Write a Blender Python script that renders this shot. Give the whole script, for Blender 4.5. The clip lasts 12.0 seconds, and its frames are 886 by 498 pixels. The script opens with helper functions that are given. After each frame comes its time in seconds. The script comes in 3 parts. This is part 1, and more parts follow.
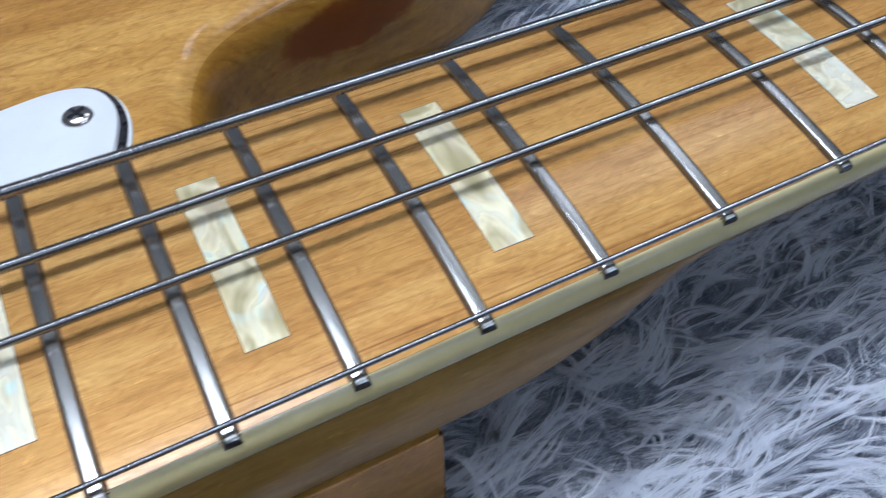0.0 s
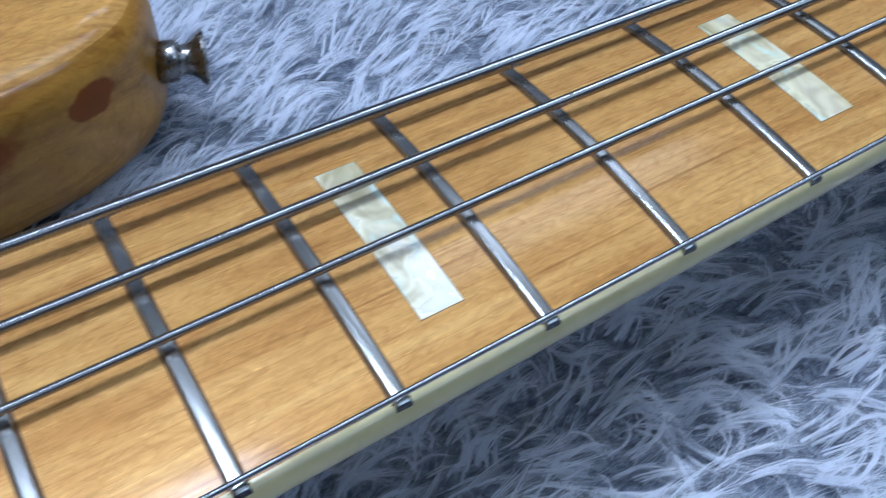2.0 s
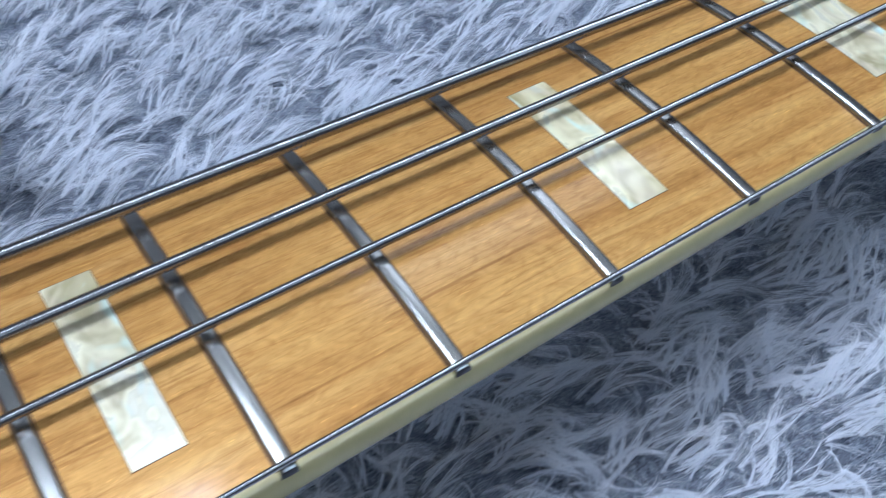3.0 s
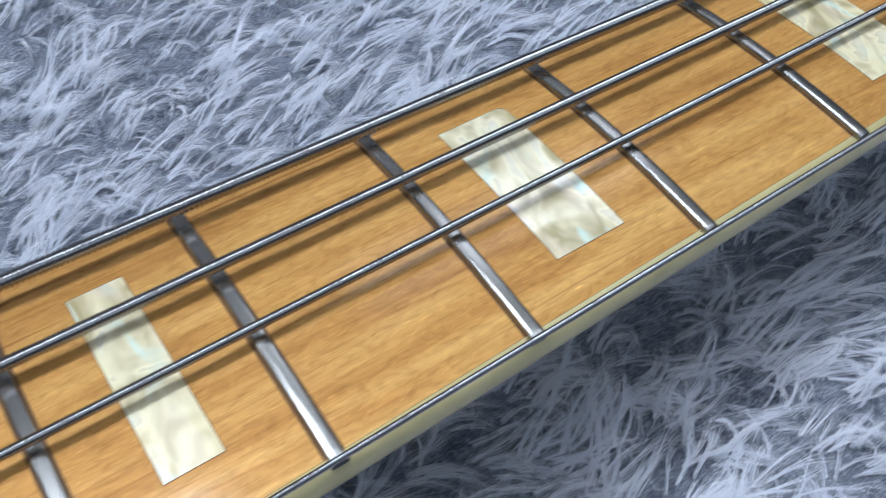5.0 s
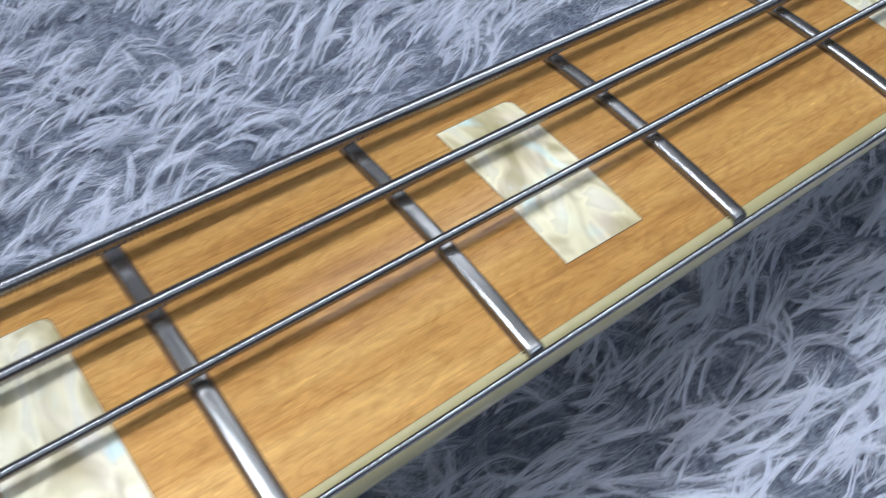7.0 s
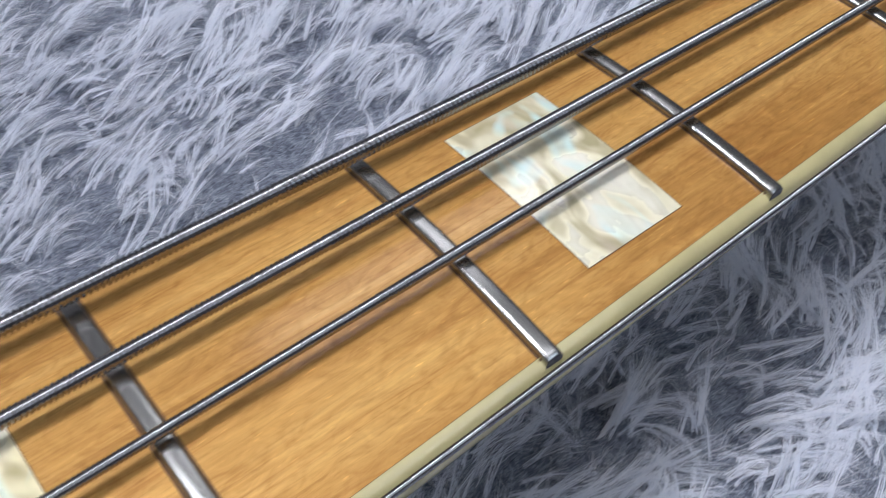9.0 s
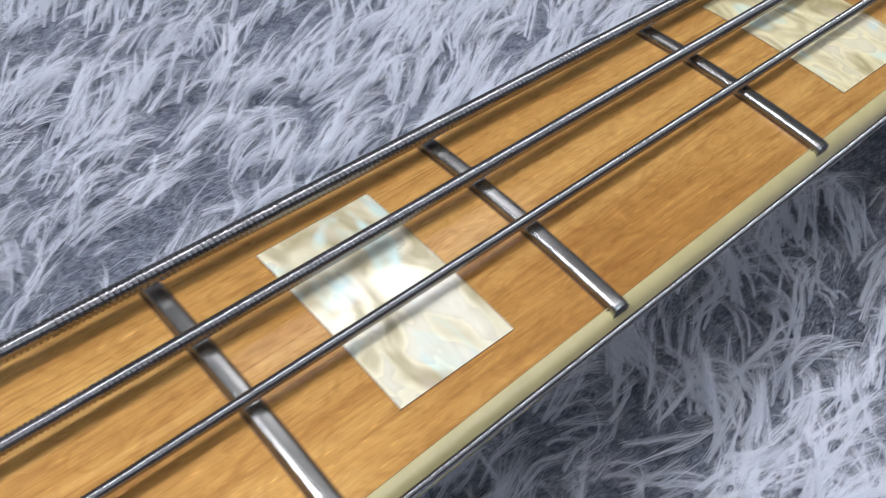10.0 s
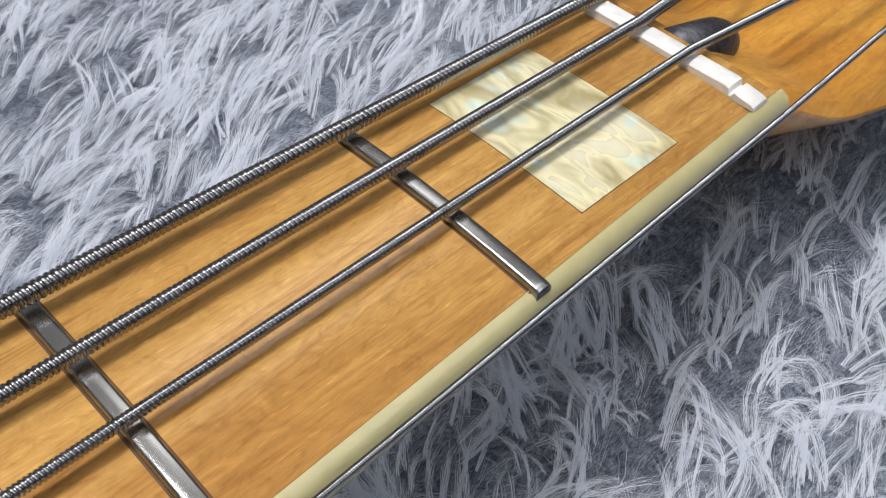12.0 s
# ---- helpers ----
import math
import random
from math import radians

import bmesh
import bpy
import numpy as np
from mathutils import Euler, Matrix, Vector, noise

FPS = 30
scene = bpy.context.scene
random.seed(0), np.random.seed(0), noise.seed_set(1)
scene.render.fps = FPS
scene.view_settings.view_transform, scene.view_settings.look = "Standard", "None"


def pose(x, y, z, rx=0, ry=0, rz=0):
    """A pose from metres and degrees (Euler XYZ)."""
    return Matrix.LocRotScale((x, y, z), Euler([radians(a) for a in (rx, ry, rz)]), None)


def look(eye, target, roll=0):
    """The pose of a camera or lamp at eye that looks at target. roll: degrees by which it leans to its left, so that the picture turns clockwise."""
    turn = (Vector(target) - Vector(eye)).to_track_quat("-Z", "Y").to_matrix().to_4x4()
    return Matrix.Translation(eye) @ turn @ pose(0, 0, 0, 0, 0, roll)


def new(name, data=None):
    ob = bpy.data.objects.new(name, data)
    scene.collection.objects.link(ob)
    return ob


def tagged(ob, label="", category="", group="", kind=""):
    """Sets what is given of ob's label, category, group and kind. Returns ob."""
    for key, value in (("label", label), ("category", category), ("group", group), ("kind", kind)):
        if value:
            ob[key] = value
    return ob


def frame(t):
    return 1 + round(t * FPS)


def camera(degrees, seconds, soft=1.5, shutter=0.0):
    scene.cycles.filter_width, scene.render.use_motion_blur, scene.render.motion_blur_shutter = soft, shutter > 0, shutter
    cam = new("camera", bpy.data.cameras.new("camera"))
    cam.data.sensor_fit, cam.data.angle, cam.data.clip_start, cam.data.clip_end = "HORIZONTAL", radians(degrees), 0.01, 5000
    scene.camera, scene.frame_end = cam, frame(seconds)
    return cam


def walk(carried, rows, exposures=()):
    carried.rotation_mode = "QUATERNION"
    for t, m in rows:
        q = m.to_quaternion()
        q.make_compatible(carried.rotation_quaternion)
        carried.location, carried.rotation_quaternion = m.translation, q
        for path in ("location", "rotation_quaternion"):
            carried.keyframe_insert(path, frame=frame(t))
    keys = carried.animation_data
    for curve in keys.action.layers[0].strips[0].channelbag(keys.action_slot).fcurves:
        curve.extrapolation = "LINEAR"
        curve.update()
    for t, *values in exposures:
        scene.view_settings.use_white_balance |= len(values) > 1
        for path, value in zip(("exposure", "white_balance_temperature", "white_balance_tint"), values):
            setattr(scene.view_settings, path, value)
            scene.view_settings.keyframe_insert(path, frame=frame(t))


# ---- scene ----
cam = camera(50.30, 12.0, soft=1.0, shutter=0.42)
PATH = [
    (0, (-0.54062, -0.09806, 0.11243), (-0.49927, -0.01177, -0.00308), -1.12),
    (0.5, (-0.52290, -0.09525, 0.11096), (-0.47866, -0.00940, -0.00381), -0.62),
    (1, (-0.50529, -0.09244, 0.10827), (-0.45750, -0.00708, -0.00543), 0.05),
    (1.5, (-0.48481, -0.08950, 0.10911), (-0.43533, -0.00536, -0.00478), 0.20),
    (2, (-0.46540, -0.08766, 0.11031), (-0.41155, -0.00544, -0.00301), 1.72),
    (2.5, (-0.44690, -0.08583, 0.10980), (-0.39067, -0.00457, -0.00305), 2.17),
    (3, (-0.42611, -0.08358, 0.10730), (-0.36663, -0.00410, -0.00516), 3.29),
    (5, (-0.34229, -0.07528, 0.10736), (-0.28551, 0.00078, -0.00879), 2.66),
    (5.5, (-0.32236, -0.07226, 0.10455), (-0.26504, 0.00245, -0.01222), 3.21),
    (6, (-0.30307, -0.06822, 0.10052), (-0.24490, 0.00553, -0.01643), 3.67),
    (6.5, (-0.28683, -0.06721, 0.09889), (-0.22755, 0.00574, -0.01800), 4.08),
    (7, (-0.26839, -0.06492, 0.09755), (-0.20716, 0.00782, -0.01846), 4.62),
    (9, (-0.18969, -0.05708, 0.09107), (-0.12397, 0.01355, -0.02379), 4.58),
    (9.5, (-0.17678, -0.05628, 0.09265), (-0.10916, 0.01358, -0.02158), 4.90),
    (10, (-0.16162, -0.05532, 0.09157), (-0.09211, 0.01370, -0.02203), 5.31),
    (10.5, (-0.14647, -0.05523, 0.09007), (-0.07475, 0.01303, -0.02260), 5.70),
    (11, (-0.12942, -0.05679, 0.08975), (-0.05394, 0.01067, -0.02094), 6.53),
    (11.5, (-0.11442, -0.05682, 0.08609), (-0.03739, 0.00956, -0.02418), 6.65),
    (12, (-0.11236, -0.05718, 0.08467), (-0.03508, 0.00827, -0.02598), 6.64),
]
EXPOSURES = [(0, -0.06, 5600, 12), (1.2, 0.05, 5000, 10), (2, 0.05, 5050, 10), (3, 0.05, 5400, 10), (5, 0.03, 5800, 11), (7, 0.0, 5900, 13), (9, 0.02, 6250, 16), (10.5, 0.07, 6450, 15), (12, 0.17, 6700, 13)]
walk(cam, [(t, look(eye, target, roll)) for t, eye, target, roll in PATH], EXPOSURES)

# ---- light and air ----
world = bpy.data.worlds.new("room_air")
world.use_nodes = True
world.node_tree.nodes["Background"].inputs[0].default_value = (0.55, 0.62, 0.75, 1)
world.node_tree.nodes["Background"].inputs[1].default_value = 0.05
scene.world = world
LAMP = 33.0
SOFT_LAMP = 3.1
COOL_LAMP = 4.5
FAR_LAMP = 4.2


# ---- materials ----
def material(name, rough=0.5, metal=0.0, coat=0.0, spec=0.5):
    m = bpy.data.materials.new(name)
    m.use_nodes = True
    t = m.node_tree
    b = t.nodes["Principled BSDF"]
    b.inputs["Roughness"].default_value = rough
    b.inputs["Metallic"].default_value = metal
    b.inputs["Coat Weight"].default_value = coat
    b.inputs["Coat Roughness"].default_value = 0.06
    b.inputs["Specular IOR Level"].default_value = spec
    return m, t, b


def node(t, kind, **values):
    n = t.nodes.new(kind)
    for k, v in values.items():
        n.inputs[k.replace("_", " ")].default_value = v
    return n


def coords(t, scale, turn=(0, 0, 0), kind="Object"):
    c = t.nodes.new("ShaderNodeTexCoord")
    m = t.nodes.new("ShaderNodeMapping")
    m.inputs["Scale"].default_value = scale
    m.inputs["Rotation"].default_value = [radians(a) for a in turn]
    t.links.new(c.outputs[kind], m.inputs[0])
    return m.outputs[0]


def grainy(t, where, scale, detail=4.0, rough=0.55, distort=0.0):
    n = node(t, "ShaderNodeTexNoise", Scale=scale, Detail=detail, Roughness=rough, Distortion=distort)
    t.links.new(where, n.inputs["Vector"])
    return n.outputs["Fac"]


def ramp(t, fac, stops):
    r = t.nodes.new("ShaderNodeValToRGB")
    while len(r.color_ramp.elements) < len(stops):
        r.color_ramp.elements.new(0.5)
    for e, (at, colour) in zip(r.color_ramp.elements, stops):
        e.position, e.color = at, (*colour, 1)
    t.links.new(fac, r.inputs[0])
    return r.outputs[0]


def mixed(t, fac, a, b, how="MIX"):
    n = t.nodes.new("ShaderNodeMix")
    n.data_type, n.blend_type = "RGBA", how
    for put, v in ((n.inputs[0], fac), (n.inputs[6], a), (n.inputs[7], b)):
        if isinstance(v, (int, float)):
            put.default_value = v
        elif isinstance(v, tuple):
            put.default_value = (*v, 1)
        else:
            t.links.new(v, put)
    return n.outputs[2]


def calc(t, how, a, b=0.0):
    n = t.nodes.new("ShaderNodeMath")
    n.operation = how
    for put, v in zip(n.inputs, (a, b)):
        if isinstance(v, (int, float)):
            put.default_value = v
        else:
            t.links.new(v, put)
    return n.outputs[0]


def relief(t, b, height, strength, depth):
    n = node(t, "ShaderNodeBump", Strength=strength, Distance=depth)
    t.links.new(height, n.inputs["Height"])
    t.links.new(n.outputs[0], b.inputs["Normal"])


def wood(name, dark, mid, light, rough=0.09, coat=0.8, fine=1.0, figure=0.5, turn=(0, 0, 0), lines=0.5, sheen=0.3, lustre=0.0):
    """Lacquered wood with its grain along x."""
    m, t, b = material(name, 0.42, lustre, coat, sheen)
    b.inputs["Coat Roughness"].default_value = rough
    pores = grainy(t, coords(t, (130, 2300 * fine, 700 * fine), turn), 1.0, 5, 0.65, 0.4)
    rings = grainy(t, coords(t, (9, 120 * fine, 90), turn), 1.0, 5, 0.6, 1.5)
    cloud = grainy(t, coords(t, (190, 420, 200), turn), 1.0, 4, 0.65, 1.8)
    streak = grainy(t, coords(t, (7, 620 * fine, 200), turn), 1.0, 2, 0.5, 0.6)
    patch = grainy(t, coords(t, (16, 38, 30), turn), 1.0, 3, 0.6, 1.0)
    growth = grainy(t, coords(t, (6, 95 * fine, 60), turn), 1.0, 3, 0.45, 0.5)
    fleck = grainy(t, coords(t, (420, 2600, 900), turn), 1.0, 2, 0.5)
    base = ramp(t, rings, ((0.34, dark), (0.5, mid), (0.66, light)))
    fibres = ramp(t, pores, ((0.30, (0.45, 0.33, 0.22)), (0.47, (0.94, 0.91, 0.87)), (0.70, (1.28, 1.27, 1.24))))
    base = mixed(t, 0.33, base, fibres, "MULTIPLY")
    shimmer = ramp(t, cloud, ((0.30, (0.74, 0.66, 0.56)), (0.5, (1.0, 1.0, 1.0)), (0.72, (1.22, 1.23, 1.24))))
    base = mixed(t, figure, base, shimmer, "MULTIPLY")
    marks = ramp(t, streak, ((0.27, (0.45, 0.30, 0.20)), (0.35, (1.0, 1.0, 1.0))))
    broad = ramp(t, patch, ((0.34, (0.84, 0.77, 0.68)), (0.5, (1.0, 1.0, 1.0)), (0.68, (1.1, 1.12, 1.14))))
    base = mixed(t, 0.8, base, broad, "MULTIPLY")
    base = mixed(t, lines, base, marks, "MULTIPLY")
    # thin year lines, and the grain's sparkle painted in as short pale flecks
    year = ramp(t, calc(t, "ABSOLUTE", calc(t, "SUBTRACT", calc(t, "FRACT", calc(t, "MULTIPLY", growth, 7.0)), 0.5)), ((0.0, (0.62, 0.46, 0.34)), (0.05, (0.93, 0.9, 0.87)), (0.12, (1.0, 1.0, 1.0))))
    base = mixed(t, lines * 0.75, base, year, "MULTIPLY")
    glint = ramp(t, fleck, ((0.66, (1.0, 1.0, 1.0)), (0.74, (1.4, 1.42, 1.4))))
    base = mixed(t, 0.7, base, glint, "MULTIPLY")
    t.links.new(base, b.inputs["Base Color"])
    relief(t, b, calc(t, "ADD", grainy(t, coords(t, (60, 500, 300), turn), 1.0, 3), calc(t, "MULTIPLY", pores, 0.6)), 0.3, 0.0003)
    return m, t, b, base


MAPLE = wood("aged_maple", (0.43, 0.218, 0.057), (0.52, 0.282, 0.079), (0.597, 0.350, 0.111), 0.12, 0.40, figure=0.66, lines=0.55, sheen=0.12, lustre=0.18)[0]
NECK_WOOD = wood("neck_maple", (0.32, 0.187, 0.042), (0.39, 0.235, 0.056), (0.45, 0.28, 0.073), 0.12, 0.4, figure=0.3, lines=0.25)[0]
HEAD_WOOD = wood("amber_headstock", (0.50, 0.21, 0.025), (0.60, 0.285, 0.042), (0.68, 0.35, 0.065), 0.05, 0.65, 0.5, 0.5)[0]


def body_wood(name, dark, mid, light, gloss=0.6, figure=0.8):
    m, t, b, base = wood(name, dark, mid, light, 0.05, gloss, 0.45, figure, (0, 0, 12), sheen=0.15)
    c = t.nodes.new("ShaderNodeTexCoord")
    wob = node(t, "ShaderNodeTexNoise", Scale=130.0, Detail=4.0, Roughness=0.6)
    t.links.new(c.outputs["Object"], wob.inputs["Vector"])
    shift = t.nodes.new("ShaderNodeVectorMath")
    shift.operation = "MULTIPLY_ADD"
    t.links.new(wob.outputs["Color"], shift.inputs[0])
    shift.inputs[1].default_value = (0.011, 0.008, 0.007)
    t.links.new(c.outputs["Object"], shift.inputs[2])
    # old red-brown finish left in two patches on the horn's inner wall
    patches = None
    for at, size, lean in (((-0.4745, 0.0800, -0.0205), (0.0190, 0.022, 0.0072), 2), ((-0.4380, 0.0885, -0.0198), (0.0060, 0.022, 0.0036), 8)):
        p = t.nodes.new("ShaderNodeMapping")
        p.vector_type = "TEXTURE"
        p.inputs["Location"].default_value = at
        p.inputs["Rotation"].default_value = (0, radians(-lean), 0)
        p.inputs["Scale"].default_value = size
        t.links.new(shift.outputs[0], p.inputs[0])
        n = t.nodes.new("ShaderNodeVectorMath")
        n.operation = "LENGTH"
        t.links.new(p.outputs[0], n.inputs[0])
        edge = t.nodes.new("ShaderNodeMapRange")
        edge.inputs[1].default_value, edge.inputs[2].default_value = 1.08, 0.86
        t.links.new(n.outputs["Value"], edge.inputs[0])
        patches = edge.outputs[0] if patches is None else calc(t, "MAXIMUM", patches, edge.outputs[0])
    red = mixed(t, wob.outputs["Fac"], (0.16, 0.042, 0.005), (0.24, 0.068, 0.009))
    t.links.new(mixed(t, patches, base, red), b.inputs["Base Color"])
    # the lacquer is gone where the old finish shows
    t.links.new(calc(t, "MULTIPLY", calc(t, "SUBTRACT", 1.0, patches), gloss), b.inputs["Coat Weight"])
    return m


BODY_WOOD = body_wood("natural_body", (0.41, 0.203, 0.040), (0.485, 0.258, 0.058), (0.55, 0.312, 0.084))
# deeper amber rim wood, with the shade on the sides put into its colour
SHADED_RIM_WOOD = body_wood("shaded_amber_rim", (0.26, 0.122, 0.014), (0.35, 0.170, 0.021), (0.43, 0.215, 0.030), 0.35, 0.35)


def pearl():
    m, t, b = material("pearloid", 0.3, 0.0, 0.6)
    o = t.nodes.new("ShaderNodeObjectInfo")
    c = t.nodes.new("ShaderNodeTexCoord")
    shift = t.nodes.new("ShaderNodeVectorMath")
    shift.operation = "MULTIPLY_ADD"
    t.links.new(o.outputs["Random"], shift.inputs[0])
    shift.inputs[1].default_value = (0.7, 0.9, 0.4)
    t.links.new(c.outputs["Object"], shift.inputs[2])

    def at(scale, turn):
        mp = t.nodes.new("ShaderNodeMapping")
        mp.inputs["Scale"].default_value = scale
        mp.inputs["Rotation"].default_value = (0, 0, radians(turn))
        t.links.new(shift.outputs[0], mp.inputs[0])
        return mp.outputs[0]

    wave = grainy(t, at((150, 75, 100), -38), 1.0, 2.0, 0.5, 1.4)
    fine = grainy(t, at((330, 150, 100), -30), 1.0, 2.0, 0.5, 1.2)
    fleck = grainy(t, at((210, 120, 100), -55), 1.0, 1.0, 0.5, 0.8)
    blush = grainy(t, at((150, 90, 100), 20), 1.0, 1.0, 0.5, 0.5)
    base = ramp(t, wave, ((0.34, (0.43, 0.375, 0.205)), (0.46, (0.62, 0.565, 0.36)), (0.56, (0.80, 0.755, 0.54)), (0.66, (0.90, 0.87, 0.70))))
    base = mixed(t, 0.32, base, ramp(t, fine, ((0.32, (0.80, 0.78, 0.74)), (0.5, (1, 1, 1)), (0.7, (1.12, 1.12, 1.12)))), "MULTIPLY")
    # some blocks have stayed whiter than others
    tone = mixed(t, o.outputs["Random"], (1.02, 0.99, 0.87), (0.99, 0.985, 1.0))
    base = mixed(t, 1.0, base, tone, "MULTIPLY")
    cyan = ramp(t, fleck, ((0.58, (0, 0, 0)), (0.78, (0.75, 0.75, 0.75))))
    base = mixed(t, cyan, base, (0.66, 0.90, 0.88))
    pink = ramp(t, blush, ((0.58, (0, 0, 0)), (0.80, (0.35, 0.35, 0.35))))
    base = mixed(t, pink, base, (0.86, 0.72, 0.70))
    t.links.new(base, b.inputs["Base Color"])
    t.links.new(ramp(t, wave, ((0.35, (0.45,) * 3), (0.7, (0.2,) * 3))), b.inputs["Roughness"])
    b.inputs["Metallic"].default_value = 0.12
    return m


PEARL = pearl()


def plain(name, colour, rough, metal=0.0, coat=0.0, vary=0.15, scale=300.0, bump=0.1, wear=0.22):
    m, t, b = material(name, rough, metal, coat)
    n = grainy(t, coords(t, (1, 1, 1)), scale, 4)
    low, high = tuple(c * (1 - vary) for c in colour), tuple(min(1, c * (1 + vary)) for c in colour)
    t.links.new(ramp(t, n, ((0.35, low), (0.65, high))), b.inputs["Base Color"])
    r = ramp(t, grainy(t, coords(t, (1, 1, 1)), scale * 2.3, 3), ((0.3, (rough * (1 - wear),) * 3), (0.7, (min(1, rough * (1 + wear)),) * 3)))
    t.links.new(r, b.inputs["Roughness"])
    if bump:
        relief(t, b, n, bump, 0.0002)
    return m


BINDING = plain("aged_cream_binding", (0.50, 0.445, 0.225), 0.22, 0, 0.4, 0.04, 220, 0.015)
GAP = plain("dark_glue_line", (0.10, 0.045, 0.015), 0.6)
FRET = plain("worn_nickel_fret", (0.365, 0.366, 0.352), 0.255, 1.0, 0, 0.02, 300, 0.0, 0.03)
STEEL = plain("nickel_string", (0.31, 0.308, 0.313), 0.12, 1.0, 0, 0.02, 40, 0.0)
BUTTON = plain("worn_nickel_button", (0.29, 0.285, 0.275), 0.28, 1.0, 0, 0.06, 300)
SCREW = plain("chrome_screw", (0.65, 0.63, 0.6), 0.18, 1.0, 0, 0.1, 500)
DARK_STEEL = plain("dark_steel", (0.07, 0.07, 0.078), 0.42, 0.7, 0, 0.4, 900, 0.4)
BONE = plain("white_bone", (0.80, 0.79, 0.74), 0.38, 0, 0.2, 0.05, 700, 0.2)
WHITE_PLY = plain("white_plastic", (0.76, 0.79, 0.80), 0.22, 0, 0.3, 0.02, 100, 0.02)
BLACK_PLY = plain("black_plastic", (0.012, 0.012, 0.016), 0.3)
BACKING = plain("rug_backing", (0.26, 0.285, 0.34), 0.9, 0, 0, 0.4, 1500, 0.6)
PLASTER = plain("painted_plaster", (0.19, 0.19, 0.20), 0.8, 0, 0, 0.06, 12)
CEILING = plain("white_ceiling", (0.58, 0.58, 0.575), 0.85, 0, 0, 0.04, 12)
FLOOR = plain("grey_floor", (0.22, 0.21, 0.20), 0.6, 0, 0, 0.2, 20)
HOUSING = plain("white_enamel", (0.75, 0.75, 0.74), 0.4, 0, 0, 0.04, 40)


def glow(name, strength, colour=(0.95, 0.97, 1.0)):
    m = bpy.data.materials.new(name)
    m.use_nodes = True
    t = m.node_tree
    t.nodes.remove(t.nodes["Principled BSDF"])
    e = node(t, "ShaderNodeEmission", Strength=strength)
    e.inputs[0].default_value = (*colour, 1)
    t.links.new(e.outputs[0], t.nodes["Material Output"].inputs[0])
    return m


def fur(name, low, high, through_light):
    """Hair, each one a little paler or darker than the next."""
    m, t, b = material(name, 0.5, 0, 0, 0.25)
    g = t.nodes.new("ShaderNodeNewGeometry")
    tone = ramp(t, g.outputs["Random Per Island"], ((0.0, low), (0.55, tuple((a + c) / 2 for a, c in zip(low, high))), (1.0, high)))
    t.links.new(tone, b.inputs["Base Color"])
    lit = t.nodes.new("ShaderNodeBsdfTranslucent")
    t.links.new(tone, lit.inputs[0])
    mx = t.nodes.new("ShaderNodeMixShader")
    mx.inputs[0].default_value = through_light
    t.links.new(b.outputs[0], mx.inputs[1])
    t.links.new(lit.outputs[0], mx.inputs[2])
    t.links.new(mx.outputs[0], t.nodes["Material Output"].inputs[0])
    return m


def fuzz():
    """Matted underfur: fine tangled hair, the shade in its hollows put into the colour."""
    m, t, b = material("matted_underfur", 0.85, 0, 0, 0.1)
    c = coords(t, (1, 1, 1))
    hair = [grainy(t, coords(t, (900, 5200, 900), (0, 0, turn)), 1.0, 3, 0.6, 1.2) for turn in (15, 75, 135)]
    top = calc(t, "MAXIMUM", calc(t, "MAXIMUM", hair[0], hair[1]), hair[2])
    hollow_shade = grainy(t, c, 420, 3, 0.6, 0.8)
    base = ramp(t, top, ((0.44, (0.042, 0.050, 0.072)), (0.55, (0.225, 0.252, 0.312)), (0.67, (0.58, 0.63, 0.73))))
    base = mixed(t, 0.8, base, ramp(t, hollow_shade, ((0.36, (0.5, 0.5, 0.53)), (0.56, (1.05, 1.05, 1.05)))), "MULTIPLY")
    t.links.new(base, b.inputs["Base Color"])
    relief(t, b, top, 1.0, 0.0008)
    return m


FUZZ = fuzz()
PILE = fur("pale_grey_fur", (0.80, 0.84, 0.915), (0.95, 0.965, 0.995), 0.33)
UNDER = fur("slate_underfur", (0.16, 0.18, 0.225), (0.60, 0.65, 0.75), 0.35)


# ---- building blocks ----
def part(name, bm, mat, parent=None, label="", smooth=True):
    me = bpy.data.meshes.new(name)
    bmesh.ops.recalc_face_normals(bm, faces=bm.faces)
    for f in bm.faces:
        f.smooth = smooth
    bm.to_mesh(me)
    bm.free()
    for one in mat if isinstance(mat, (list, tuple)) else (mat,):
        me.materials.append(one)
    ob = new(name, me)
    ob.parent = parent
    if label:
        ob["label"] = label
    return ob


def sharp(ob, angle=35):
    """Keeps edges crisp where faces meet at more than the angle."""
    me = ob.data
    bm = bmesh.new()
    bm.from_mesh(me)
    for e in bm.edges:
        e.smooth = len(e.link_faces) == 2 and e.calc_face_angle(0) < radians(angle)
    bm.to_mesh(me)
    bm.free()
    return ob


def loft(rings, closed=True, caps=True, bm=None):
    """Skin over rings of equally many points."""
    bm = bm or bmesh.new()
    rows = [[bm.verts.new(p) for p in ring] for ring in rings]
    n = len(rows[0])
    for a, b in zip(rows, rows[1:]):
        for i in range(n if closed else n - 1):
            bm.faces.new((a[i], a[(i + 1) % n], b[(i + 1) % n], b[i]))
    if caps and closed:
        bm.faces.new(rows[0][::-1])
        bm.faces.new(rows[-1])
    return bm


